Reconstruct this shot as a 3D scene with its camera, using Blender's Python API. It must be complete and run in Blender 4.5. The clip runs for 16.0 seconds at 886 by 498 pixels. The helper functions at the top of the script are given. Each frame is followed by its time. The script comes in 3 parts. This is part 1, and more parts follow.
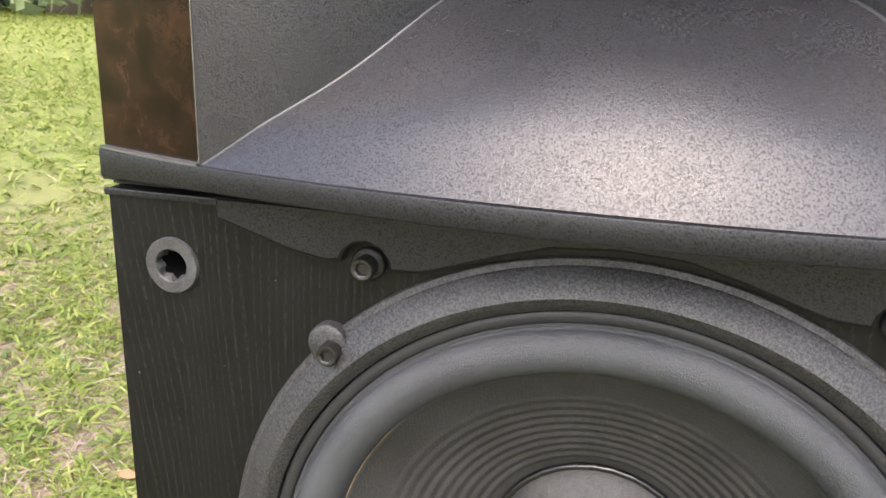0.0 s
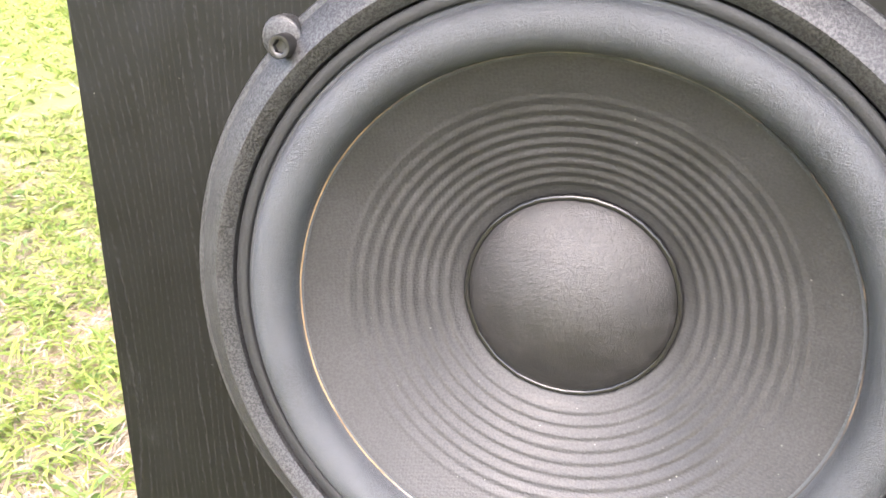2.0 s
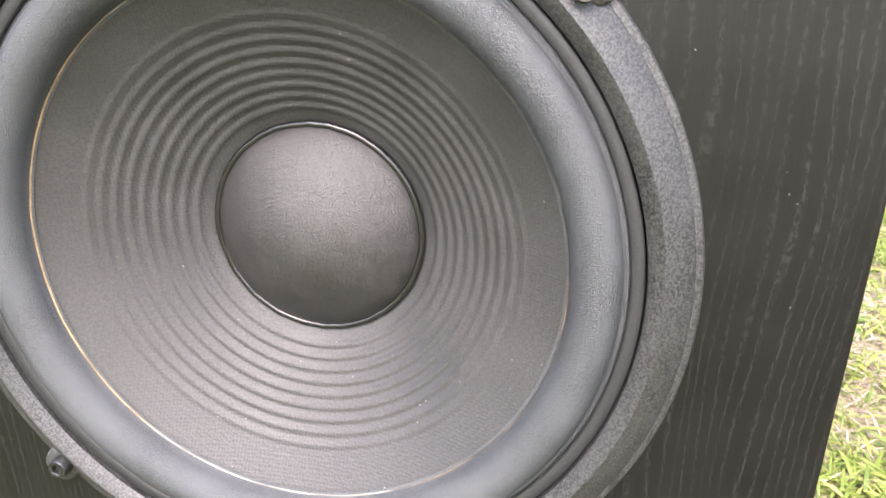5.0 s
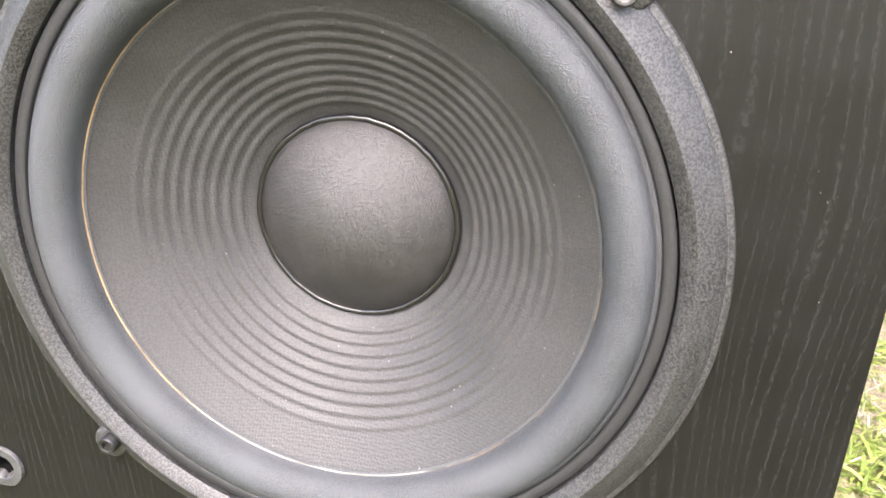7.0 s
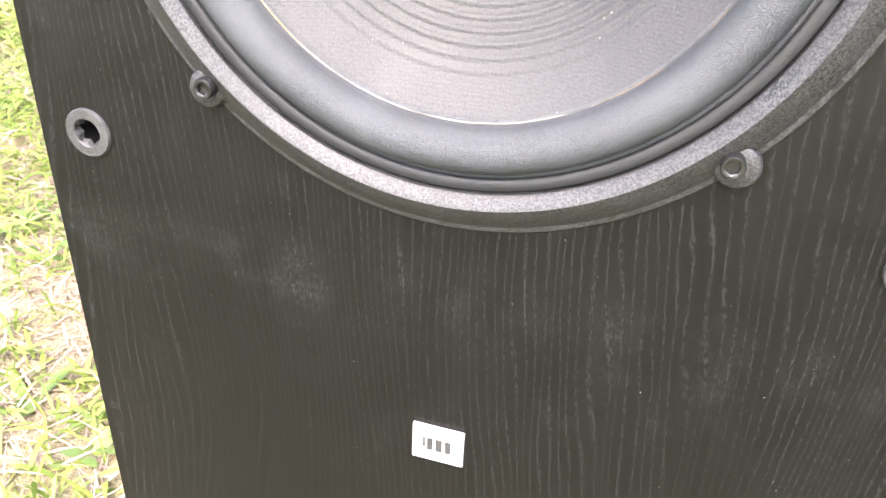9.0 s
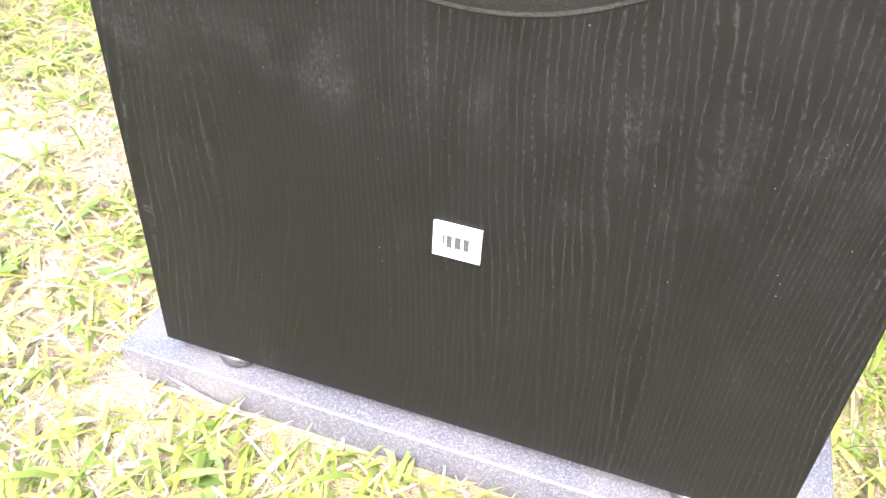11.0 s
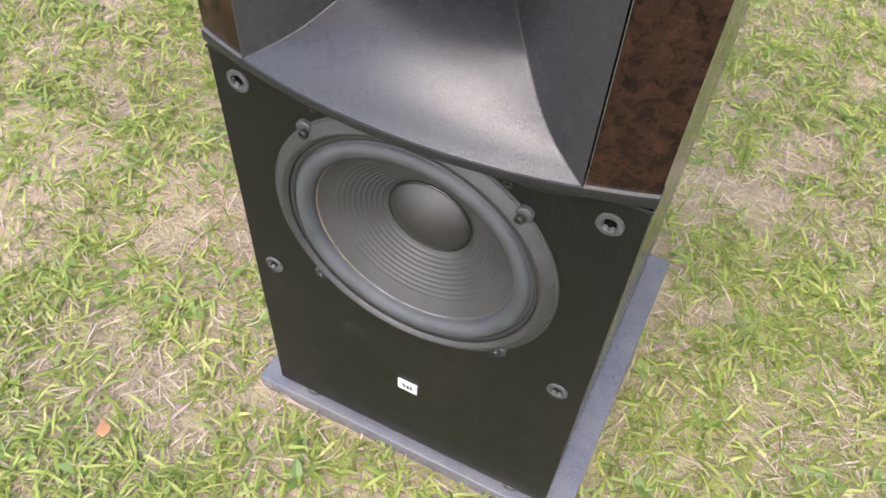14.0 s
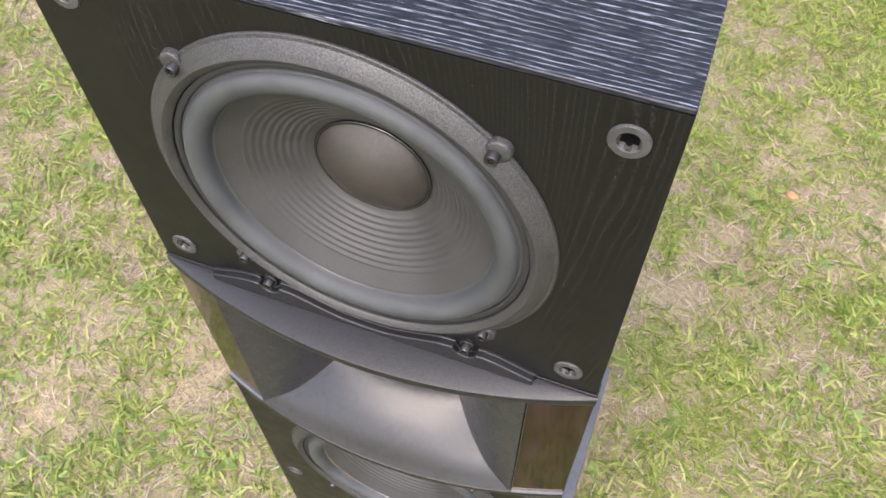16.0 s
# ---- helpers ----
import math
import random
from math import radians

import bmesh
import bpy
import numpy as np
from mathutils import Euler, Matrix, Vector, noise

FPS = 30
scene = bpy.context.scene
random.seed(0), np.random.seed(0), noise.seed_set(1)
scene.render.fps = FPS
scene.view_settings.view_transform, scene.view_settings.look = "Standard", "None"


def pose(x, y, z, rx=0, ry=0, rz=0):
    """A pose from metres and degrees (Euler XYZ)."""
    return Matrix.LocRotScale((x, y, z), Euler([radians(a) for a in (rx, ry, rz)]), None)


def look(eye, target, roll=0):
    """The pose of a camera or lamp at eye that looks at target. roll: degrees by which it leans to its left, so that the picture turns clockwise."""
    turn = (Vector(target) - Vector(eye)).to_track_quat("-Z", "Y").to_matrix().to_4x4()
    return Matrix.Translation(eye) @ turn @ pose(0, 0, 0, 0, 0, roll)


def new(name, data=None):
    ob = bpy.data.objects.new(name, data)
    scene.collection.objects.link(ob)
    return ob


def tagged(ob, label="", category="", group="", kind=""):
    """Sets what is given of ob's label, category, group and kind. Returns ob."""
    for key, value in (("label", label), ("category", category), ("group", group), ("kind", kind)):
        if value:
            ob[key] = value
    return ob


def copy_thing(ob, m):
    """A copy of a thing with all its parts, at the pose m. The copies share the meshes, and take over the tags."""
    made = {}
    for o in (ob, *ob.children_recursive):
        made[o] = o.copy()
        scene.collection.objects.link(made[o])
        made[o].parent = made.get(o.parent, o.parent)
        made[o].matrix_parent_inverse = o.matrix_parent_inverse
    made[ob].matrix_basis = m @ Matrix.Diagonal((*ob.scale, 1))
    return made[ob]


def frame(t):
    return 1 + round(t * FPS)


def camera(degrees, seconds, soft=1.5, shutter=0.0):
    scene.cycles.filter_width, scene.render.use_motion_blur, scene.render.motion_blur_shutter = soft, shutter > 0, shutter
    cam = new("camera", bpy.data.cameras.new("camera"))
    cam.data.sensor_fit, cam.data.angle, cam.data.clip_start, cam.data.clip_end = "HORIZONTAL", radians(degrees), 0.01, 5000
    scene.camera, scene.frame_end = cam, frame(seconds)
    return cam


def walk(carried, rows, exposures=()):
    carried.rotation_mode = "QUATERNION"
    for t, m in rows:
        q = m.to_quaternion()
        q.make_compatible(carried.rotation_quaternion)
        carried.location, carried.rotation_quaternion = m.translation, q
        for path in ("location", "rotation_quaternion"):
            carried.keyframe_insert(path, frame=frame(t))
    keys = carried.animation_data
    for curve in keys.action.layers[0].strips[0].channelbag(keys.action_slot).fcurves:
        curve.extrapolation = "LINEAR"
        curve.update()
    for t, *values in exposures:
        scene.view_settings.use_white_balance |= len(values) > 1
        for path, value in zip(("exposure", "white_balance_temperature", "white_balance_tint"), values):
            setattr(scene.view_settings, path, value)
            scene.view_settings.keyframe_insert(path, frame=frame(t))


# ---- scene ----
cam = camera(58.2, 16.0)
cam.data.dof.use_dof, cam.data.dof.focus_distance, cam.data.dof.aperture_fstop = True, 0.40, 44.0
PATH = [
    (0, (0.005, -0.246, 0.651), (-0.465, 1.607, 0.063), 2.0),
    (0.5, (0.013, -0.245, 0.628), (-0.483, 1.586, -0.004), 1.8),
    (1, (0.024, -0.244, 0.605), (-0.465, 1.576, -0.066), 1.8),
    (1.5, (0.024, -0.249, 0.585), (-0.476, 1.557, -0.113), 2.0),
    (2, (0.031, -0.247, 0.569), (-0.49, 1.535, -0.175), 1.7),
    (2.5, (0.029, -0.258, 0.546), (-0.468, 1.524, -0.212), 2.5),
    (3, (0.04, -0.261, 0.53), (-0.456, 1.5, -0.278), 2.2),
    (3.5, (0.059, -0.257, 0.513), (-0.406, 1.501, -0.319), 2.5),
    (4, (0.078, -0.25, 0.51), (-0.336, 1.522, -0.321), 2.5),
    (4.5, (0.101, -0.237, 0.529), (-0.255, 1.568, -0.257), 1.7),
    (4.7, (0.103, -0.237, 0.541), (-0.252, 1.588, -0.198), 1.8),
    (7, (0.098, -0.245, 0.553), (-0.298, 1.548, -0.239), 1.7),
    (7.5, (0.092, -0.25, 0.527), (-0.294, 1.517, -0.328), 2.6),
    (8, (0.085, -0.252, 0.502), (-0.312, 1.479, -0.418), 3.1),
    (8.5, (0.081, -0.254, 0.469), (-0.363, 1.448, -0.484), 2.7),
    (9, (0.074, -0.259, 0.441), (-0.414, 1.407, -0.552), 2.4),
    (9.5, (0.075, -0.259, 0.42), (-0.467, 1.345, -0.645), 1.9),
    (10, (0.068, -0.265, 0.406), (-0.45, 1.308, -0.716), 2.8),
    (12.3, (0.123, -0.332, 0.495), (-0.322, 1.043, -0.887), 2.6),
    (12.5, (0.129, -0.34, 0.553), (-0.319, 1.005, -0.858), 2.6),
    (13, (0.156, -0.357, 0.731), (-0.289, 0.896, -0.763), 1.6),
    (13.5, (0.182, -0.384, 0.879), (-0.288, 0.816, -0.651), 2.9),
    (14, (0.202, -0.392, 0.982), (-0.298, 0.757, -0.576), 3.9),
    (14.5, (0.198, -0.371, 1.098), (-0.352, 0.77, -0.449), 2.2),
    (15, (0.189, -0.337, 1.205), (-0.36, 0.796, -0.35), 0.7),
    (15.5, (0.162, -0.307, 1.287), (-0.303, 0.834, -0.288), 3.4),
    (16, (0.171, -0.268, 1.38), (-0.248, 0.784, -0.268), -1.1),
]
# stops, kelvin and tint of the clip's own automatic exposure
EXPOSURES = [(0, 2.52, 6650, 17), (0.5, 2.89, 6550, 19.5), (1, 3.32, 6450, 20.5), (2, 3.52, 6550, 19), (3, 3.05, 6650, 18.5), (4, 3.00, 6600, 18), (4.5, 3.19, 6600, 18), (7, 3.45, 6650, 18),
             (8, 3.17, 6700, 18), (8.5, 3.22, 6650, 18), (9, 3.60, 6550, 18), (10, 3.97, 6450, 18.5), (12.3, 3.07, 6350, 18), (13, 2.66, 6400, 17), (14.5, 2.34, 6450, 16), (16, 2.35, 6600, 16)]
walk(cam, [(t, look(eye, target, roll)) for t, eye, target, roll in PATH], EXPOSURES)

# ---- light ----
SUN_EL, SUN_AZ = 54.0, 178.0          # degrees; azimuth clockwise from +y
world = bpy.data.worlds.new("sky")
scene.world = world
world.use_nodes = True
wn = world.node_tree
sky = wn.nodes.new("ShaderNodeTexSky")
sky.sky_type, sky.sun_disc = "NISHITA", False
sky.sun_elevation, sky.sun_rotation = radians(SUN_EL), radians(SUN_AZ)
sky.air_density, sky.dust_density, sky.ozone_density = 1.3, 3.4, 1.0
wn.links.new(sky.outputs[0], wn.nodes["Background"].inputs[0])
wn.nodes["Background"].inputs[1].default_value = 0.128
sun = new("sun", bpy.data.lights.new("sun", "SUN"))
sun.data.energy, sun.data.angle, sun.data.color = 0.80, radians(55), (1.0, 0.98, 0.955)
d = Vector((math.sin(radians(SUN_AZ)) * math.cos(radians(SUN_EL)), math.cos(radians(SUN_AZ)) * math.cos(radians(SUN_EL)), math.sin(radians(SUN_EL))))
sun.matrix_world = look(d * 30, (0, 0, 0))


# ---- materials ----
class Mat:
    """A small builder for node materials."""

    def __init__(self, name, base=(0.1, 0.1, 0.1), rough=0.5, metal=0.0, spec=0.5, coat=0.0):
        self.m = bpy.data.materials.new(name)
        self.m.use_nodes = True
        self.t = self.m.node_tree
        self.b = self.t.nodes["Principled BSDF"]
        self.b.inputs["Base Color"].default_value = (*base, 1)
        self.b.inputs["Roughness"].default_value = rough
        self.b.inputs["Metallic"].default_value = metal
        self.b.inputs["Specular IOR Level"].default_value = spec
        self.b.inputs["Coat Weight"].default_value = coat
        self.b.inputs["Coat Roughness"].default_value = 0.05
        self.co = self.node("TexCoord").outputs["Object"]

    def node(self, kind, **inputs):
        n = self.t.nodes.new("ShaderNode" + kind)
        for k, v in inputs.items():
            self.put(n.inputs[k.replace("_", " ")], v)
        return n

    def put(self, socket, v):
        if isinstance(v, bpy.types.NodeSocket):
            self.t.links.new(v, socket)
        elif isinstance(v, tuple) and len(v) == 3 and socket.type == "RGBA":
            socket.default_value = (*v, 1)
        else:
            socket.default_value = v

    def scaled(self, x, y, z, co=None, at=(0, 0, 0)):
        return self.node("Mapping", Vector=co or self.co, Scale=(x, y, z), Location=at).outputs[0]

    def noise(self, scale, detail=3.0, rough=0.55, co=None, distort=0.0):
        return self.node("TexNoise", Vector=co or self.co, Scale=scale, Detail=detail, Roughness=rough, Distortion=distort).outputs["Fac"]

    def cells(self, scale, co=None, feature="F1"):
        n = self.node("TexVoronoi", Vector=co or self.co, Scale=scale)
        n.feature = feature
        return n.outputs["Distance"]

    def ramp(self, fac, *stops):
        n = self.node("ValToRGB", Fac=fac)
        e = n.color_ramp.elements
        while len(e) < len(stops):
            e.new(0.5)
        for s, (p, c) in zip(e, stops):
            s.position = p
            s.color = (*c, 1) if isinstance(c, tuple) else (c, c, c, 1)
        return n.outputs["Color"]

    def mix(self, fac, a, b, mode="MIX"):
        n = self.t.nodes.new("ShaderNodeMix")
        n.data_type, n.blend_type = "RGBA", mode
        self.put(n.inputs[0], fac), self.put(n.inputs[6], a), self.put(n.inputs[7], b)
        return n.outputs[2]

    def math(self, op, a, b=0.0):
        n = self.t.nodes.new("ShaderNodeMath")
        n.operation = op
        self.put(n.inputs[0], a), self.put(n.inputs[1], b)
        return n.outputs[0]

    def color(self, v):
        self.put(self.b.inputs["Base Color"], v)
        return self

    def rough(self, v):
        self.put(self.b.inputs["Roughness"], v)
        return self

    def bump(self, height, strength=0.3, distance=0.001):
        self.put(self.b.inputs["Normal"], self.node("Bump", Height=height, Strength=strength, Distance=distance).outputs[0])
        return self


def ash_vinyl(name, along, pore, base, shine, relief=0.25, grain=1500.0, wave=0.07, spec=0.18, along_scale=0.035, dusty=1.0, period=0.0042, streak=0.4, dashes=0.22, ripple=0.13):
    """Black ash veneer: wavering grain lines of short pale pores along one axis. The paleness partly stands in for
    sheen.
    """
    k = Mat(name, rough=0.4, spec=spec)
    s = {"z": (1.0, 1.0, along_scale), "x": (along_scale, 1.0, 1.0)}[along]
    loose = {"z": (1.0, 1.0, 0.30), "x": (0.30, 1.0, 1.0)}[along]
    axis = "X" if along == "z" else "Y"
    wander = k.math("ADD", k.noise(5.0, 1.0, co=k.scaled(*loose)), k.math("MULTIPLY", k.noise(38.0, 2.0, co=k.scaled(*(v if v == 1.0 else 0.12 for v in s))), ripple))
    push = k.math("MULTIPLY", k.math("SUBTRACT", wander, 0.5 + ripple / 2), wave)
    across = k.math("ADD", k.node("SeparateXYZ", Vector=k.co).outputs[axis], push)
    shift = k.node("VectorMath", Vector=k.co)
    shift.operation = "ADD"
    moved = k.node("CombineXYZ")
    k.put(moved.inputs[axis], push)
    k.put(shift.inputs[1], moved.outputs[0])
    co = k.scaled(*s, co=shift.outputs[0])
    fine = k.noise(grain, 3.0, 0.65, co=co)
    dash = k.noise(grain * 0.75, 2.0, 0.6, co=k.scaled(*(v if v == 1.0 else dashes for v in s), co=shift.outputs[0]))
    wavy = k.math("SINE", k.math("ADD", k.math("MULTIPLY", across, 2 * math.pi / period), k.math("MULTIPLY", k.noise(60.0, 2.0, co=co), 5.0)))
    lines = k.math("MULTIPLY", k.ramp(wavy, (0.30, 0.0), (0.95, 1.0)), k.ramp(dash, (0.47, 0.0), (0.56, 1.0)))
    lines = k.math("MULTIPLY", lines, k.ramp(k.noise(11.0, 3.0, co=k.scaled(*loose)), (0.34, 0.45), (0.58, 1.0)))
    pores = k.math("MAXIMUM", lines, k.math("MULTIPLY", k.ramp(fine, (0.50, 0.0), (0.64, 1.0)), streak))
    dust = k.ramp(k.cells(300.0), (0.04, 1.0), (0.07, 0.0))
    dust = k.math("MULTIPLY", dust, k.ramp(k.noise(60.0, 2.0), (0.60, 0.0), (0.66, dusty)))
    scuff = k.math("MULTIPLY", k.ramp(k.noise(24.0, 5.0, 0.7, co=k.scaled(1.0, 1.0, 0.5)), (0.60, 0.0), (0.72, 1.0)), k.ramp(dash, (0.44, 0.0), (0.6, 0.6)))
    sep = k.node("SeparateXYZ", Vector=k.co)
    belt = k.ramp(k.math("MULTIPLY", k.math("ABSOLUTE", k.math("SUBTRACT", sep.outputs["Z"], 0.258)), 10.0), (0.05, 1.0), (0.28, 0.0))
    belt = k.math("MULTIPLY", belt, k.ramp(k.noise(38.0, 4.0, 0.65), (0.47, 0.0), (0.66, 0.8)))
    scuff = k.math("MAXIMUM", k.math("MULTIPLY", scuff, 0.35), k.math("MULTIPLY", belt, k.ramp(dash, (0.44, 0.0), (0.60, 0.30))))
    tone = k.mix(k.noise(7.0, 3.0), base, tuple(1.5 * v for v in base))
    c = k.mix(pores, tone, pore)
    c = k.mix(scuff, c, (0.06, 0.06, 0.057))
    c = k.mix(dust, c, (0.3, 0.29, 0.26))
    k.color(c)
    k.rough(k.ramp(k.math("ADD", k.math("MULTIPLY", pores, 0.5), k.noise(40.0, 3.0)), (0.3, shine), (1.0, shine + 0.22)))
    return k.bump(k.math("SUBTRACT", k.math("MULTIPLY", fine, 0.5), pores), relief, 0.0005).m


ash_front = ash_vinyl("black_ash_upright", "z", (0.0150, 0.0147, 0.0144), (0.0027, 0.0027, 0.0025), 0.31, 0.11, 2300.0, 0.15, 0.25, streak=0.14, period=0.0038)
ash_side = ash_vinyl("black_ash_polished", "z", (0.012, 0.012, 0.011), (0.006, 0.006, 0.0055), 0.10, 0.04, spec=0.5)
# Top veneer: sky reflection is put into the pale blue pores and bluish base.
ash_top = ash_vinyl("black_ash_across_sky_sheen", "x", (0.20, 0.215, 0.25), (0.006, 0.0068, 0.0105), 0.30, 0.40, 2000.0, 0.045, 0.24, 0.05, 0.3, 0.0042, 0.16, 0.05, 0.3)


def crinkle(name, base, light, scale, rough, strength, speck=0.5, depth=0.0012):
    """Wrinkle-finish paint or moulded plastic with a leather-like relief."""
    k = Mat(name, rough=rough)
    n1, n2 = k.noise(scale, 2.0, 0.6, distort=0.3), k.noise(scale * 0.13, 3.0)
    f = k.ramp(n1, (0.38, 0.0), (0.64, 1.0))
    c = k.mix(f, base, light)
    c = k.mix(k.math("MULTIPLY", k.ramp(n2, (0.4, 0.0), (0.7, 1.0)), speck), c, tuple(1.7 * v for v in light))
    k.color(c)
    k.rough(k.ramp(n2, (0.3, rough - 0.07), (0.75, rough + 0.1)))
    return k.bump(n1, strength, depth).m


k = Mat("wrinkle_paint", rough=0.4)
grain, fold = k.noise(2300.0, 2.0, 0.65), k.noise(1150.0, 2.0, 0.6)
relief = k.math("ADD", k.math("MULTIPLY", grain, 0.45), fold)
worn = k.noise(55.0, 4.0, 0.6)
c = k.mix(k.ramp(relief, (0.64, 0.0), (0.82, 1.0)), (0.0022, 0.0022, 0.0023), (0.036, 0.0357, 0.0357))
k.color(k.mix(k.ramp(worn, (0.45, 0.0), (0.75, 0.35)), c, (0.038, 0.038, 0.038)))
k.rough(k.ramp(worn, (0.3, 0.46), (0.75, 0.58)))
ring_paint = k.bump(relief, 0.40, 0.00045).m
def pitted_plastic(name, light, spec, rough, bump):
    """Moulded black plastic with a fine pitted grain."""
    k = Mat(name, rough=rough, spec=spec)
    n1 = k.noise(1500.0, 2.0, 0.6)
    pits = k.ramp(n1, (0.33, 0.0), (0.54, 1.0))
    cloud = k.noise(35.0, 4.0, 0.6)
    # Pits are darkened in colour too, for the reflection they break.
    k.color(k.mix(pits, tuple(0.2 * v for v in light), light))
    k.put(k.b.inputs["Specular IOR Level"], k.ramp(pits, (0.0, 0.6 * spec), (1.0, spec)))
    k.rough(k.mix(pits, (rough + 0.2,) * 3, k.ramp(cloud, (0.3, rough), (0.75, rough + 0.06))))
    return k.bump(n1, bump, 0.0005).m


# Slight blue in both tones stands in for reflected sky.
horn_plastic = pitted_plastic("horn_plastic", (0.0225, 0.0227, 0.0252), 0.42, 0.25, 0.20)
lip_plastic = pitted_plastic("lip_plastic", (0.0105, 0.0108, 0.0124), 0.40, 0.33, 0.25)
# Lighter than the horn: the sky reflection on the fillet, put into the colour.
k = Mat("sky_glint_seam", rough=0.28)
k.color(k.mix(k.noise(500.0), (0.02, 0.02, 0.021), (0.055, 0.055, 0.057)))
seam_mat = k.m
gasket_felt = crinkle("gasket", (0.004, 0.0044, 0.0047), (0.0125, 0.0132, 0.014), 2000.0, 0.6, 0.3, 0.2, 0.0006)
socket_plastic = crinkle("socket_plastic", (0.020, 0.020, 0.020), (0.036, 0.036, 0.0355), 1100.0, 0.5, 0.35)

k = Mat("surround_foam", rough=0.5)
g = k.noise(1900.0, 2.0, 0.7)
stain = k.noise(22.0, 4.0, 0.6)
k.color(k.mix(k.ramp(stain, (0.35, 0.0), (0.7, 1.0)), k.mix(k.ramp(g, (0.38, 0.0), (0.62, 1.0)), (0.008, 0.0092, 0.0104), (0.046, 0.050, 0.0545)), (0.042, 0.0455, 0.049)))
k.rough(k.ramp(stain, (0.3, 0.40), (0.75, 0.56)))
surround_mat = k.bump(g, 0.7, 0.0008).m

k = Mat("cone_paper", rough=0.62)
weave = k.node("TexVoronoi", Vector=k.co, Scale=760.0, Randomness=0.4)
g = weave.outputs["Distance"]
mott = k.noise(35.0, 4.0, 0.6)
fleck = k.math("MULTIPLY", k.ramp(k.cells(230.0), (0.05, 1.0), (0.10, 0.0)), k.ramp(k.noise(45.0, 2.0), (0.55, 0.0), (0.62, 0.7)))
c = k.mix(k.ramp(mott, (0.35, 0.0), (0.7, 1.0)), (0.0215, 0.0209, 0.0207), (0.0325, 0.0316, 0.0313))
c = k.mix(k.ramp(k.noise(1100.0, 2.0, 0.6), (0.40, 0.0), (0.62, 0.55)), c, (0.007, 0.0068, 0.0067))
k.color(k.mix(fleck, c, (0.17, 0.165, 0.15)))
k.rough(k.ramp(mott, (0.3, 0.52), (0.7, 0.66)))
cone_mat = k.bump(k.math("ADD", k.math("MULTIPLY", g, 0.6), k.math("MULTIPLY", k.noise(1100.0, 2.0), 0.5)), 0.45, 0.0006).m

def cap_cloth(name, deep, light):
    """Doped cloth with a leather-like grain."""
    k = Mat(name, rough=0.42, spec=0.7)
    g, hide = k.noise(1500.0, 3.0, 0.75), k.noise(330.0, 5.0, 0.7, distort=1.2)
    m = k.noise(75.0, 6.0, 0.7)
    c = k.mix(k.ramp(m, (0.35, 0.0), (0.7, 1.0)), deep, light)
    c = k.mix(k.ramp(k.math("ADD", k.math("MULTIPLY", g, 0.5), k.math("MULTIPLY", hide, 0.5)), (0.42, 0.85), (0.58, 0.0)), c, tuple(0.2 * v for v in deep))
    k.color(c)
    k.rough(k.ramp(m, (0.3, 0.38), (0.7, 0.48)))
    return k.bump(k.math("ADD", k.math("MULTIPLY", g, 0.6), k.math("ADD", k.math("MULTIPLY", m, 0.2), k.math("MULTIPLY", hide, 0.5))), 0.6, 0.0011).m


cap_mat = cap_cloth("dust_cap_cloth", (0.014, 0.0129, 0.0124), (0.031, 0.0286, 0.0276))
brownish_cap_mat = cap_cloth("brownish_cap_cloth", (0.020, 0.0162, 0.0146), (0.044, 0.0355, 0.0315))

k = Mat("black_gloss", (0.008, 0.008, 0.008), 0.16)
gloss_black = k.bump(k.noise(300.0), 0.1, 0.0005).m

k = Mat("dried_glue", rough=0.4)
sep = k.node("SeparateXYZ", Vector=k.co)
patchy = k.noise(60.0, 3.0)
tan = k.ramp(patchy, (0.35, (0.13, 0.085, 0.04)), (0.65, (0.30, 0.205, 0.105)))
pale = k.ramp(patchy, (0.35, (0.06, 0.056, 0.05)), (0.65, (0.20, 0.185, 0.16)))
dark = k.ramp(patchy, (0.45, (0.022, 0.02, 0.018)), (0.68, (0.14, 0.10, 0.065)))
side = k.math("MULTIPLY", k.math("ADD", sep.outputs["X"], 0.1), 5.0)
c = k.mix(k.ramp(side, (0.16, 0.0), (0.24, 1.0)), tan, pale)
k.color(k.mix(k.ramp(side, (0.66, 0.0), (0.78, 1.0)), c, dark))
glue_mat = k.bump(k.noise(400.0), 0.5, 0.0008).m
k = Mat("dark_glue", rough=0.35)
k.color(k.ramp(k.noise(30.0, 3.0), (0.4, (0.02, 0.019, 0.018)), (0.65, (0.07, 0.065, 0.055))))
dark_glue_mat = k.bump(k.noise(400.0), 0.5, 0.0008).m

k = Mat("blackened_steel", (0.055, 0.054, 0.053), 0.36, 0.9)
k.rough(k.ramp(k.noise(700.0), (0.3, 0.32), (0.7, 0.5)))
steel_mat = k.m

k = Mat("burl_veneer", rough=0.05, spec=0.20)
warp = k.noise(85.0, 6.0, 0.72, distort=0.6)
eyes = k.ramp(k.cells(110.0, co=k.node("VectorMath", Vector=k.co).outputs[0]), (0.05, 1.0), (0.34, 0.0))
eyes = k.math("MULTIPLY", eyes, k.ramp(k.noise(30.0, 2.0), (0.50, 0.0), (0.6, 1.0)))
c = k.ramp(warp, (0.36, (0.003, 0.0022, 0.0018)), (0.46, (0.011, 0.0060, 0.0042)), (0.56, (0.020, 0.0095, 0.0062)), (0.74, (0.044, 0.0205, 0.012)))
streak = k.noise(260.0, 4.0, 0.7, distort=1.5)
c = k.mix(k.ramp(streak, (0.42, 0.45), (0.62, 0.0)), c, (0.010, 0.005, 0.004))
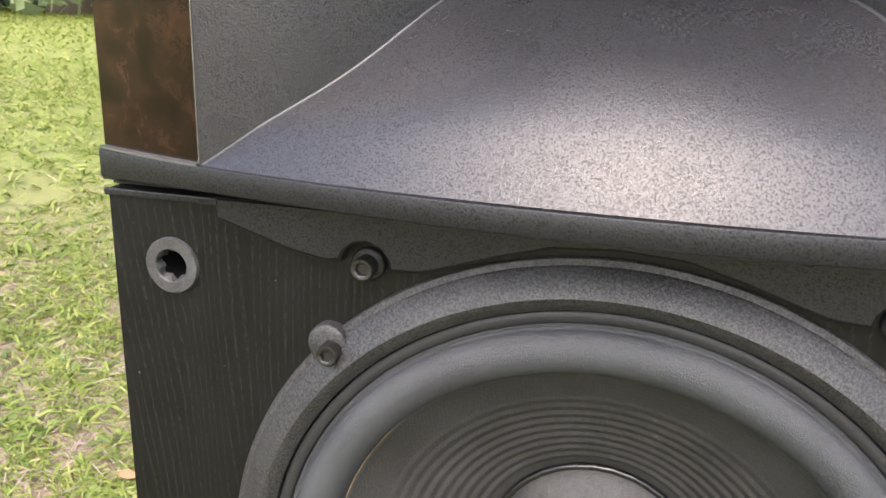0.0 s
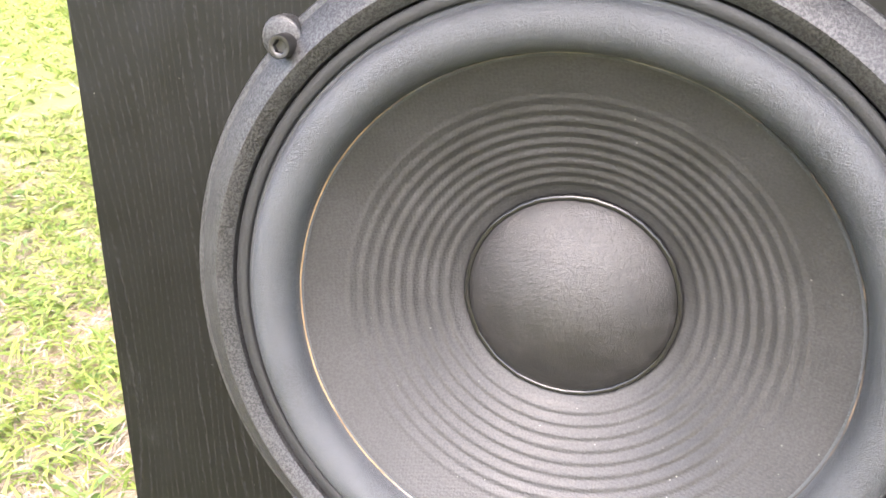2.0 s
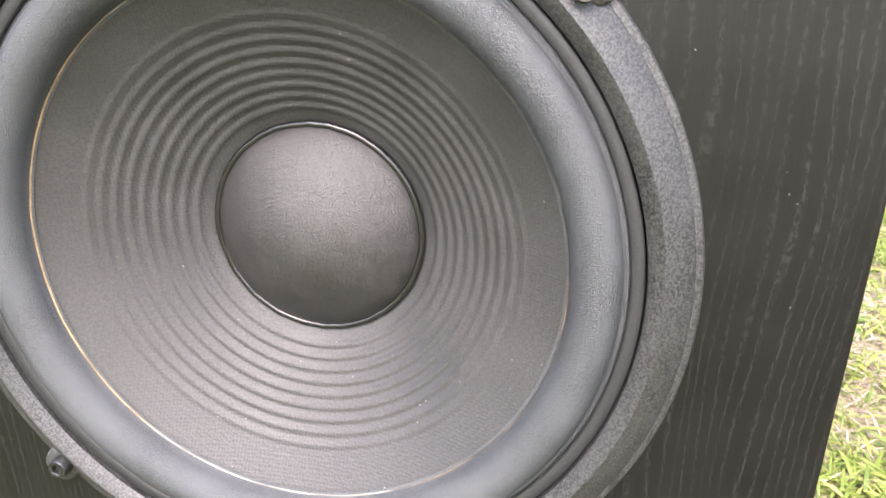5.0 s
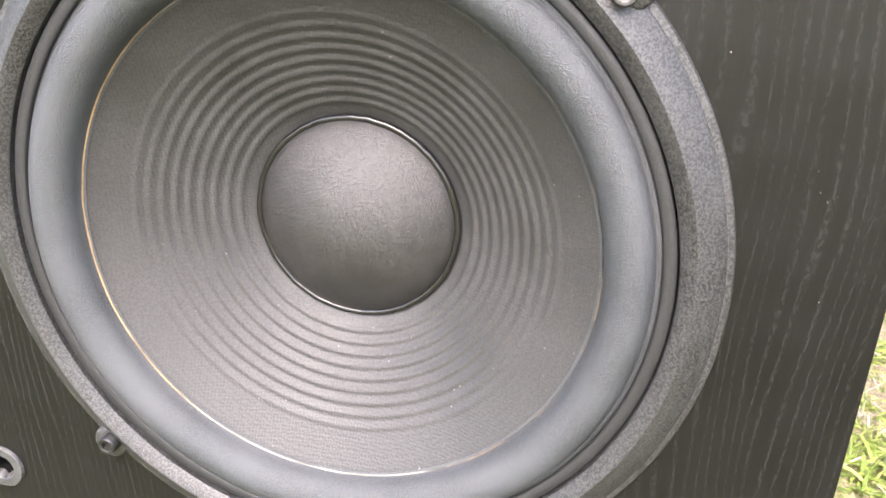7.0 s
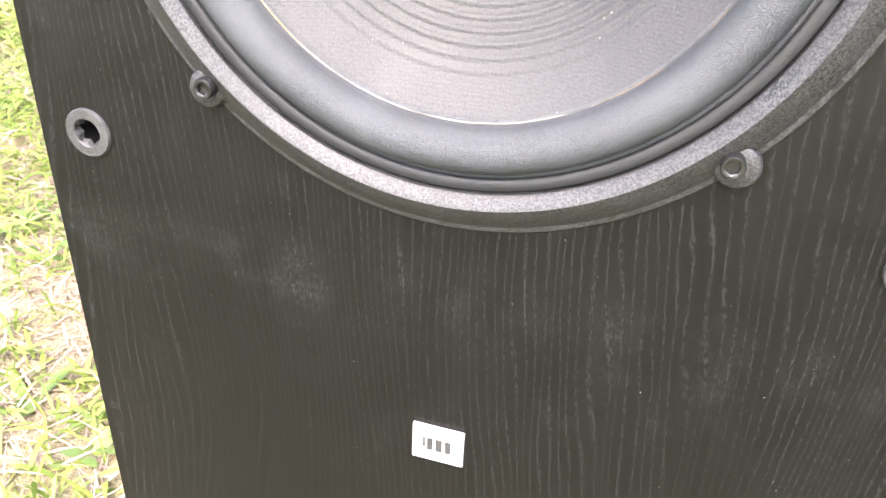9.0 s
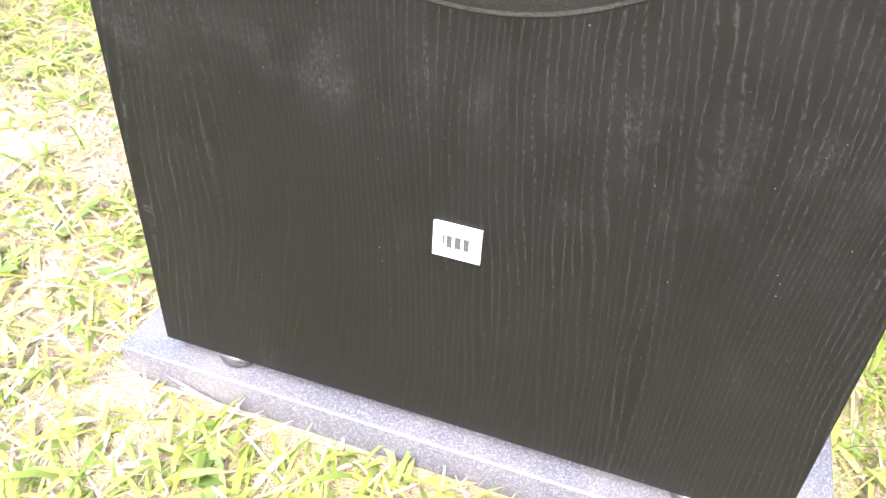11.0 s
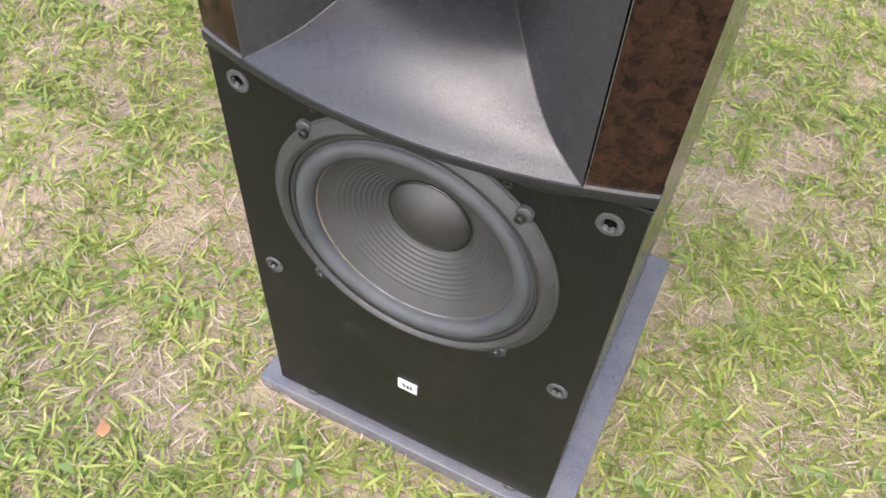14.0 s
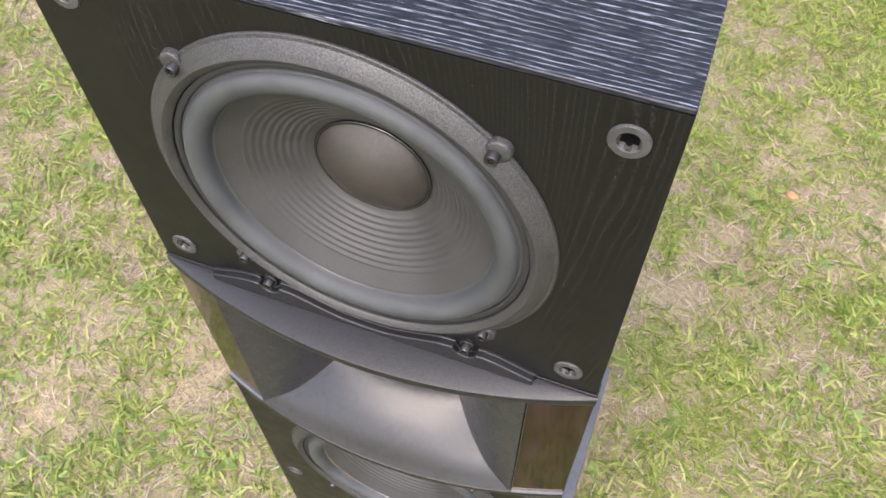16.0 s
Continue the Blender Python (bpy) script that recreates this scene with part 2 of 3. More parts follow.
k.color(k.mix(eyes, c, (0.007, 0.004, 0.003)))
burl_mat = k.bump(warp, 0.04, 0.0006).m

# On the lower ledge this pale tone stands in for sky glare.
k = Mat("pale_edging_and_glare", (0.55, 0.54, 0.52), 0.28, 0.7)
k.color(k.mix(k.noise(400.0), (0.11, 0.11, 0.107), (0.24, 0.237, 0.23)))
edging_glare_mat = k.m

k = Mat("granite", rough=0.3)
a, b2 = k.cells(800.0), k.noise(750.0, 3.0, 0.7)
c = k.mix(k.ramp(a, (0.15, 1.0), (0.5, 0.0)), (0.058, 0.059, 0.067), (0.088, 0.090, 0.101))
c = k.mix(k.ramp(b2, (0.50, 0.0), (0.66, 1.0)), c, (0.115, 0.118, 0.132))
k.color(k.mix(k.ramp(k.noise(18.0, 4.0), (0.45, 0.0), (0.75, 0.35)), c, (0.16, 0.15, 0.135)))
k.rough(k.ramp(k.noise(25.0, 3.0), (0.3, 0.14), (0.75, 0.28)))
granite_mat = k.bump(b2, 0.22, 0.0006).m

k = Mat("badge_metal", (0.72, 0.72, 0.70), 0.35, 0.0)
k.color(k.mix(k.noise(300.0, 2.0, co=k.scaled(0.05, 1, 1)), (0.33, 0.33, 0.32), (0.43, 0.43, 0.42)))
badge_mat = k.m
# Near-black colour paints the shade inside the socket bores.
bore_mat = Mat("shaded_bore", (0.003, 0.003, 0.003), 0.7, spec=0.15).m
mark_mat = Mat("badge_print", (0.035, 0.035, 0.035), 0.45).m

k = Mat("clear_rubber", (0.07, 0.073, 0.077), 0.22)
k.b.inputs["Transmission Weight"].default_value = 0.6
k.b.inputs["IOR"].default_value = 1.45
bumper_mat = k.bump(k.noise(200.0), 0.1, 0.0005).m


def leafy(name, stops, rough=0.5, through_light=0.35):
    """Thin leaves, each of its own tone, that let some light through."""
    k = Mat(name, rough=rough, spec=0.35)
    r = k.node("NewGeometry").outputs["Random Per Island"]
    c = k.ramp(r, *stops)
    c = k.mix(k.math("MULTIPLY", k.noise(90.0, 3.0), 0.55), c, tuple(0.55 * v for v in stops[0][1]))
    k.color(c)
    tr = k.node("BsdfTranslucent", Color=c)
    mx = k.node("MixShader", Fac=through_light)
    out = k.t.nodes["Material Output"]
    k.t.links.new(k.b.outputs[0], mx.inputs[1])
    k.t.links.new(tr.outputs[0], mx.inputs[2])
    k.t.links.new(mx.outputs[0], out.inputs[0])
    return k.m


grass_mat = leafy("grass_blade", ((0.0, (0.108, 0.162, 0.028)), (0.35, (0.195, 0.254, 0.045)), (0.7, (0.280, 0.322, 0.066)), (1.0, (0.39, 0.388, 0.130))))
straw_mat = leafy("dry_straw", ((0.0, (0.20, 0.148, 0.115)), (0.5, (0.35, 0.272, 0.210)), (1.0, (0.50, 0.42, 0.335))), 0.6, 0.2)
weed_mat = leafy("weed_leaf", ((0.0, (0.11, 0.175, 0.045)), (0.6, (0.155, 0.23, 0.06)), (1.0, (0.21, 0.28, 0.08))))
# Greens lightened to paint distance haze into the leaves.
hazy_tree_leaf = leafy("hazy_tree_leaf", ((0.0, (0.26, 0.33, 0.17)), (0.6, (0.31, 0.38, 0.20)), (1.0, (0.36, 0.42, 0.23))), 0.7, 0.5)

k = Mat("dead_leaf", (0.33, 0.15, 0.06), 0.6)
k.color(k.mix(k.noise(60.0), (0.22, 0.10, 0.05), (0.42, 0.22, 0.10)))
dead_leaf_mat = k.m

k = Mat("lawn_soil", rough=0.95, spec=0.2)
n1, n2, n3 = k.noise(3.2, 5.0, 0.6), k.noise(70.0, 5.0, 0.7), k.noise(0.7, 4.0, 0.6)
soil = k.mix(n2, (0.21, 0.145, 0.108), (0.43, 0.315, 0.245))
thatch = k.mix(k.noise(260.0, 4.0, 0.7), (0.18, 0.130, 0.098), (0.38, 0.29, 0.222))
turf = k.mix(k.noise(140.0, 4.0, 0.75), (0.12, 0.15, 0.038), (0.25, 0.275, 0.075))
c = k.mix(k.ramp(n1, (0.50, 0.0), (0.62, 1.0)), thatch, soil)
c = k.mix(k.ramp(n3, (0.36, 0.55), (0.62, 0.12)), c, turf)
far = k.node("VectorMath", Vector=k.co)
far.operation = "LENGTH"
c = k.mix(k.ramp(k.math("DIVIDE", far.outputs["Value"], 8.0), (0.16, 0.0), (0.40, 0.9)), c, turf)
k.color(c)
soil_mat = k.bump(k.math("ADD", n2, k.math("MULTIPLY", n1, 0.6)), 0.8, 0.02).m

k = Mat("bark", rough=0.9)
k.color(k.mix(k.noise(9.0, 5.0, 0.7, co=k.scaled(1, 1, 0.2)), (0.05, 0.04, 0.03), (0.16, 0.13, 0.10)))
bark_mat = k.m


# ---- mesh helpers ----
def mesh_of(name, verts, faces, material, smooth=True):
    me = bpy.data.meshes.new(name)
    me.from_pydata([tuple(v) for v in verts], [], [tuple(f) for f in faces])
    me.materials.append(material)
    if smooth:
        me.polygons.foreach_set("use_smooth", [True] * len(me.polygons))
    me.update()
    return me


def link(name, me, parent=None, at=(0, 0, 0), label=""):
    ob = new(name, me)
    ob.parent, ob.location = parent, at
    return tagged(ob, label)


def part(name, bm, material, parent, label="", at=(0, 0, 0), smooth=False):
    """One mesh object under a thing or a part."""
    bmesh.ops.recalc_face_normals(bm, faces=bm.faces)
    me = bpy.data.meshes.new(name)
    for f in bm.faces:
        f.smooth = smooth
    bm.to_mesh(me)
    bm.free()
    me.materials.append(material)
    return link(name, me, parent, at, label)


def creased(ob, angle=35):
    """Smooth shading with sharp edges kept."""
    ob.data.set_sharp_from_angle(angle=radians(angle))
    return ob


def box(lo, hi, bevel=0.0, segments=2, bm=None):
    bm = bm or bmesh.new()
    m = Matrix.LocRotScale([(a + b) / 2 for a, b in zip(lo, hi)], None, [b - a for a, b in zip(lo, hi)])
    made = bmesh.ops.create_cube(bm, size=1, matrix=m)["verts"]
    if bevel:
        edges = list({e for v in made for e in v.link_edges})
        bmesh.ops.bevel(bm, geom=edges, offset=bevel, segments=segments, profile=0.6, affect="EDGES")
    return bm


def lathe(profile, n=96, bm=None, at=(0.0, 0.0), shape=None, closed=False):
    """Turns a profile of (radius, y) about the y axis. shape: factor on the radius by angle and row."""
    bm = bm or bmesh.new()
    rows = []
    for i, (r, y) in enumerate(profile):
        if r < 1e-6:
            rows.append([bm.verts.new((at[0], y, at[1]))])
            continue
        ring = []
        for j in range(n):
            a = 2 * math.pi * j / n
            q = r * (shape(a, i) if shape else 1.0)
            ring.append(bm.verts.new((at[0] + q * math.cos(a), y, at[1] + q * math.sin(a))))
        rows.append(ring)
    pairs = list(zip(rows, rows[1:])) + ([(rows[-1], rows[0])] if closed else [])
    for p, q in pairs:
        for j in range(n):
            a, b = p[j % len(p)], p[(j + 1) % len(p)]
            c, e = q[(j + 1) % len(q)], q[j % len(q)]
            f = [v for i, v in enumerate((a, b, c, e)) if v not in (a, b, c, e)[:i]]
            if len(f) > 2:
                bm.faces.new(f)
    return bm


def outline_plate(loops, y0, y1, chamfer=0.0):
    """A plate in the xz plane with holes: the first loop is the outline. y0 is its face, y1 its back."""
    bm = bmesh.new()

    def ring(points, y):
        vs = [bm.verts.new((x, y, z)) for x, z in points]
        return vs, [bm.edges.new((a, b)) for a, b in zip(vs, vs[1:] + vs[:1])]

    def inset(points, by):
        out = []
        n = len(points)
        area = sum(points[i][0] * points[(i + 1) % n][1] - points[(i + 1) % n][0] * points[i][1] for i in range(n))
        s = 1 if area > 0 else -1
        for i in range(n):
            a, p, b = (Vector(points[(i + d) % n]) for d in (-1, 0, 1))
            u, v = (p - a).normalized(), (b - p).normalized()
            nu, nv = Vector((-u.y, u.x)) * s, Vector((-v.y, v.x)) * s
            m = (nu + nv)
            m = m / max(m.length_squared / 2, 0.35)
            out.append(tuple(p + m * by))
        return out

    def wall(p, q):
        for i in range(len(p)):
            bm.faces.new((p[i], p[(i + 1) % len(p)], q[(i + 1) % len(q)], q[i]))

    edges, backs = [], []
    for n, points in enumerate(loops):
        grow = chamfer if n == 0 else -chamfer
        front, e = ring(inset(points, grow) if chamfer else points, y0)
        edges += e
        if chamfer:
            mid, _ = ring(points, y0 + chamfer if y1 > y0 else y0 - chamfer)
            wall(front, mid)
            front = mid
        back, _ = ring(points, y1)
        wall(front, back)
    bmesh.ops.triangle_fill(bm, edges=edges, use_beauty=True, use_dissolve=False)
    return bm


def circle(x, z, r, n=32):
    return [(x + r * math.cos(2 * math.pi * i / n), z + r * math.sin(2 * math.pi * i / n)) for i in range(n)]


# ---- ground ----
GROUND = 0.024
bm = bmesh.new()
N = 120
coords = [math.copysign(abs(i / (N / 2)) ** 5 * 600 + abs(i / (N / 2)) * 4, i) for i in range(-N // 2, N // 2 + 1)]
grid = []
for y in coords:
    row = []
    for x in coords:
        h = 0.012 * noise.noise((x * 2.1, y * 2.1, 0.0)) + 0.006 * noise.noise((x * 7.0, y * 7.0, 3.0))
        near = max(abs(x) - 0.25, abs(y - 0.2) - 0.28, 0.0)
        row.append(bm.verts.new((x, y, GROUND - 0.004 + h * min(1.0, near / 0.4))))
    grid.append(row)
for r0, r1 in zip(grid, grid[1:]):
    for i in range(N):
        bm.faces.new((r0[i], r0[i + 1], r1[i + 1], r1[i]))
ground = part("ground", bm, soil_mat, None, smooth=True)
tagged(ground, "lawn soil with thatch and bare pinkish patches", "ground", kind="structure")

# ---- stone slab under the loudspeaker ----
SLAB_TOP = 0.045
bm = box((-0.216, -0.010, 0.013), (0.216, 0.443, SLAB_TOP), 0.0025, 3)
slab = creased(part("stone_slab", bm, granite_mat, None, smooth=True))
tagged(slab, "dark grey speckled granite slab lying on the lawn", "slab")

# ---- loudspeaker ----
W, BOTTOM, TOP, DEPTH, MID = 0.185, 0.055, 1.124, 0.405, 0.705
BASE = 0.045
speaker = new("floor_loudspeaker")
speaker.location = (0, 0, BASE)
tagged(speaker, "tall black ash floorstanding loudspeaker with two woofers and a horn", "loudspeaker")
DOWN = (0, 0, -BASE)


def mirrored(z):
    return 2 * MID - z


# box behind the baffles
bm = box((-W, 0.0205, BOTTOM), (-W + 0.018, DEPTH, TOP), 0.0008)
part("side_panel", bm, ash_side, speaker, at=DOWN)
bm = box((W - 0.018, 0.0205, BOTTOM), (W, DEPTH, TOP), 0.0008)
part("side_panel", bm, ash_side, speaker, at=DOWN)
bm = box((-W + 0.0182, DEPTH - 0.018, BOTTOM), (W - 0.0182, DEPTH, TOP - 0.0182), 0.0008)
part("back_panel", bm, ash_front, speaker, at=DOWN)
bm = box((-W + 0.0182, 0.0205, BOTTOM), (W - 0.0182, DEPTH - 0.0182, BOTTOM + 0.018), 0.0008)
part("bottom_panel", bm, ash_front, speaker, at=DOWN)
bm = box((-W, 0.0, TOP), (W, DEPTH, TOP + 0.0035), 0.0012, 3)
part("top_panel", bm, ash_top, speaker, "black ash top with grain running across, sky sheen put into its colour", at=DOWN)
bm = box((-W + 0.0182, 0.0205, TOP - 0.018), (W - 0.0182, DEPTH, TOP - 0.0003))
part("top_lining", bm, gloss_black, speaker, at=DOWN)

LOW, HIGH = 0.437, mirrored(0.437)
SOCKETS = [(s * 0.160, z) for s in (-1, 1) for z in (0.311, 0.5555, mirrored(0.5555), mirrored(0.311))]


def baffle(z0, z1, zc, label):
    corners = [(-W, z0), (W, z0), (W, z1), (-W, z1)]
    loop = []
    for (ax, az), (bx, bz) in zip(corners, corners[1:] + corners[:1]):
        loop += [(ax + (bx - ax) * i / 8, az + (bz - az) * i / 8) for i in range(8)]
    holes = [circle(0, zc, 0.1255, 96)] + [circle(x, z, 0.0068, 20) for x, z in SOCKETS if z0 < z < z1]
    bm = outline_plate([loop] + holes, 0.0, 0.02, 0.0)
    return part("baffle", bm, ash_front, speaker, label, at=DOWN)


baffle(BOTTOM, 0.5825, LOW, "black ash front panel with faint scuffs")
baffle(mirrored(0.5825), TOP - 0.0003, HIGH, "black ash front panel")


# ---- socket screws ----
def screw_mesh(name="screw"):
    hexed = lambda a, i: 0.87 / math.cos((a + math.pi / 6) % (math.pi / 3) - math.pi / 6) if i >= 4 else 1.0
    bm = lathe([(0.0040, 0.004), (0.0040, -0.0050), (0.0036, -0.0056), (0.0027, -0.0056), (0.0024, -0.0053), (0.0022, -0.0036), (0.0, -0.0036)], 24, shape=hexed)
    bmesh.ops.recalc_face_normals(bm, faces=bm.faces)
    me = bpy.data.meshes.new(name)
    for f in bm.faces:
        f.smooth = True
    bm.to_mesh(me)
    bm.free()
    me.materials.append(steel_mat)
    me.set_sharp_from_angle(angle=radians(35))
    return me


SCREW = screw_mesh()


# ---- woofer ----
def woofer(zc):
    ring = [(0.1225, 0.012), (0.1225, -0.0052), (0.1229, -0.0058), (0.1268, -0.0085), (0.1275, -0.0088), (0.1283, -0.0085), (0.1361, -0.0033), (0.1365, -0.0028),
            (0.1368, -0.0024), (0.1388, -0.0019), (0.1393, -0.0012), (0.1393, 0.003)]
    bm = lathe(ring, 192)
    thing = creased(part("woofer", bm, ring_paint, speaker, "cone woofer in a black wrinkle-painted ring", at=(0, 0, zc - BASE), smooth=True), 22)
    # gasket band between ring and roll
    bm = lathe([(0.1219, 0.008), (0.1219, -0.0034), (0.1214, -0.0040), (0.1180, -0.0036), (0.1174, -0.0031), (0.1172, 0.002)], 160)
    part("gasket", bm, gasket_felt, thing, "dark felt gasket band", smooth=True)
    roll = [(0.1174, 0.0), (0.1173, -0.0020), (0.1160, -0.0023)]
    for i in range(15):
        a = math.pi * i / 14
        roll.append((0.1070 + 0.0084 * math.cos(a), 0.0005 + 0.0022 * (i / 14) - 0.0092 * math.sin(a) ** 0.85 - 0.0020 * (1 - i / 14)))
    roll += [(0.0982, 0.0032), (0.0972, 0.0036)]
    part("surround", lathe(roll, 160), surround_mat, thing, "blue-grey half-roll foam surround", smooth=True)
    bm = lathe([(0.0986, 0.0036), (0.0985, 0.0029), (0.0983, 0.0027), (0.0981, 0.0029), (0.0979, 0.0044)], 192,
               shape=lambda a, i: 1.0 + 0.0028 * noise.noise((7 * math.cos(a), 7 * math.sin(a), zc + 0.2 * i)) + 0.0016 * noise.noise((30 * math.cos(a), 30 * math.sin(a), zc + 0.5 * i)))
    part("glue_bead", bm, glue_mat if zc < MID else dark_glue_mat, thing, "thin tan line of dried glue", smooth=True)
    prof = [(0.0984, 0.0036), (0.0976, 0.0040)]
    R0, R1, Y0, Y1 = 0.0976, 0.0425, 0.0040, 0.0376
    for i in range(1, 141):
        u = i / 140
        r = R0 + (R1 - R0) * u
        y = Y0 + (Y1 - Y0) * u
        q = (0.0845 - r) / 0.00425
        if 0 < q < 9:
            y -= 0.00036 * (1 - math.cos(2 * math.pi * q)) * min(1.0, 0.45 + q / 5)
        prof.append((r, y))
    prof += [(0.0415, 0.040)]
    part("cone", lathe(prof, 160), cone_mat, thing, "dark grey pressed paper cone with concentric ribs", smooth=True)
    cap = [(0.0404, 0.0390), (0.0402, 0.0362)]
    height = 0.0145
    bowl = (0.04 ** 2 + height ** 2) / (2 * height)
    for i in range(17):
        q = 0.0400 * (1 - i / 16)
        cap.append((q, 0.0358 - height + bowl - math.sqrt(bowl ** 2 - q * q)))
    part("dust_cap", lathe(cap, 96), cap_mat if zc < MID else brownish_cap_mat, thing, "domed dark cloth dust cap" if zc < MID else "domed brownish cloth dust cap", smooth=True)
    part_rough = lambda a, i: 1.0 + 0.007 * noise.noise((9 * math.cos(a), 9 * math.sin(a), 2.0 + zc)) + 0.002 * noise.noise((20 * math.cos(a), 20 * math.sin(a), zc))
    rim = [(0.0413 + 0.0014 * math.cos(a), 0.0368 + 0.0013 * math.sin(a)) for a in (2 * math.pi * i / 10 for i in range(10))]
    part("cap_rim", lathe(rim, 192, shape=part_rough, closed=True), gloss_black, thing, "glossy black rim of glue", smooth=True)
    # cone housing behind, closes the hole
    part("basket", lathe([(0.1225, 0.010), (0.120, 0.05), (0.05, 0.09), (0.0, 0.09)], 64), gloss_black, thing, smooth=True)
    for q in range(4):
        a = radians(45 + 90 * q)
        bm = lathe([(0.0076, 0.002), (0.0076, -0.0036), (0.0072, -0.0046), (0.0064, -0.0051), (0.0, -0.0051)], 32, at=(0.1376 * math.cos(a), 0.1376 * math.sin(a)))
        creased(part("lug", bm, ring_paint, thing, smooth=True), 40)
        s = link("screw", SCREW, thing, (0.1350 * math.cos(a), -0.0048, 0.1350 * math.sin(a)), "black socket-head screw")
        s.rotation_euler = (0, 0.4 + 1.3 * q, 0)
    return thing


woofer(LOW)
woofer(HIGH)

# ---- horn ----
X_END = 0.1865


def arc(x):
    return -0.0015 - 0.0345 * (1 - (x / X_END) ** 2)


def bar_sweep(section, xs, material, name, parent, label="", flip=False):
    """Sweeps a closed section, a function of x giving (y, z), along x, with end caps."""
    bm = bmesh.new()
    rows = [[bm.verts.new((x, y, mirrored(z) if flip else z)) for y, z in section(x)] for x in xs]
    n = len(rows[0])
    for p, q in zip(rows, rows[1:]):
        for j in range(n):
            bm.faces.new((p[j], p[(j + 1) % n], q[(j + 1) % n], q[j]))
    bm.faces.new(rows[0])
    bm.faces.new(rows[-1])
    return creased(part(name, bm, material, parent, label, smooth=True), 32)


xs = [X_END * math.sin(math.pi / 2 * i / 32) for i in range(-32, 33)]


def lip_section(x):
    e = (x / X_END) ** 2
    a, up, low = arc(x), 0.0012 * (1 - e), 0.5898 - 0.0034 * e * e
    return [(0.012, 0.5832), (0.005, 0.5832), (0.005, 0.5850), (0.0, 0.5856), (a * 0.985 + 0.0006, low), (a + 0.0003, low + 0.0004), (a, low + 0.0010), (a, 0.5962 + up),
            (a + 0.0002, 0.5967 + up), (a + 0.0010, 0.5971 + up), (0.012, 0.5972)]


# flare of the horn: half width, y and floor height from the mouth to the throat
FLARE = [(0.1365, -0.0170, 0.5964), (0.1275, -0.0140, 0.6028), (0.1180, -0.0105, 0.6098), (0.1080, -0.0055, 0.6165), (0.0975, 0.0020, 0.6240), (0.0870, 0.0110, 0.6330),
         (0.0775, 0.0205, 0.6425), (0.0690, 0.0300, 0.6508), (0.0612, 0.0400, 0.6558), (0.0545, 0.0500, 0.6582), (0.0485, 0.0600, 0.6596), (0.0420, 0.0700, 0.6607),
         (0.0360, 0.0800, 0.6622), (0.0290, 0.0900, 0.6642), (0.0225, 0.1010, 0.6667), (0.0190, 0.1150, 0.6690), (0.0170, 0.1400, 0.6700)]
CENTRE = [(-0.0355, 0.5978), (-0.0315, 0.6032), (-0.0266, 0.6105), (-0.0206, 0.6187), (-0.0125, 0.6275), (-0.0015, 0.6372), (0.0110, 0.6455), (0.0235, 0.6520), (0.0360, 0.6560),
          (0.0480, 0.6583), (0.0590, 0.6596), (0.0695, 0.6607)]
CENTRE = [(0.0, *c) for c in CENTRE] + FLARE[len(CENTRE):]


def flare(v, rows=FLARE):
    """A profile of the flare at v from 0 (mouth) to 1 (throat), smoothed through its rows."""
    s = v * (len(rows) - 1)
    i = min(int(s), len(rows) - 2)
    p = [Vector(rows[max(0, min(len(rows) - 1, i + d))]) for d in (-1, 0, 1, 2)]
    f = s - i
    return 0.5 * ((2 * p[1]) + (p[2] - p[0]) * f + (2 * p[0] - 5 * p[1] + 4 * p[2] - p[3]) * f * f + (3 * p[1] - p[0] - 3 * p[2] + p[3]) * f ** 3)


def horn():
    nu, nv = 40, 60
    bm = bmesh.new()

    def sheet(fn, n, m):
        vs = [[bm.verts.new(fn(i / n, j / m)) for i in range(n + 1)] for j in range(m + 1)]
        for p, q in zip(vs, vs[1:]):
            for i in range(n):
                bm.faces.new((p[i], p[i + 1], q[i + 1], q[i]))

    def floor_at(u, v):
        x, y, z = flare(v)
        u = 2 * u - 1
        _, yc, zc = flare(v, CENTRE)
        return u * x, y + (yc - y) * (1 - u * u) + 0.0006 * (1 - v), z + (zc - z) * (1 - u * u) + 0.0008

    def side_at(sign):
        def fn(u, v):
            x, y, z = flare(v)
            return sign * x, y + 0.0006 * (1 - v), z + 0.0008 + (mirrored(z) - z - 0.0016) * u
        return fn

    sheet(floor_at, nu, nv)
    sheet(lambda u, v: (lambda p: (p[0], p[1], mirrored(p[2])))(floor_at(u, v)), nu, nv)
    sheet(side_at(-1), 8, nv)
    sheet(side_at(1), 8, nv)
    x, y, z = FLARE[-1]
    corners = [(-x, y, z), (x, y, z), (x, y, mirrored(z)), (-x, y, mirrored(z))]
    back = [bm.verts.new((1.02 * a, b, c)) for a, b, c in corners]
    bm.faces.new(back)
    return creased(part("horn", bm, horn_plastic, speaker, "black moulded plastic horn flare", at=DOWN, smooth=True), 40)


horn_part = horn()

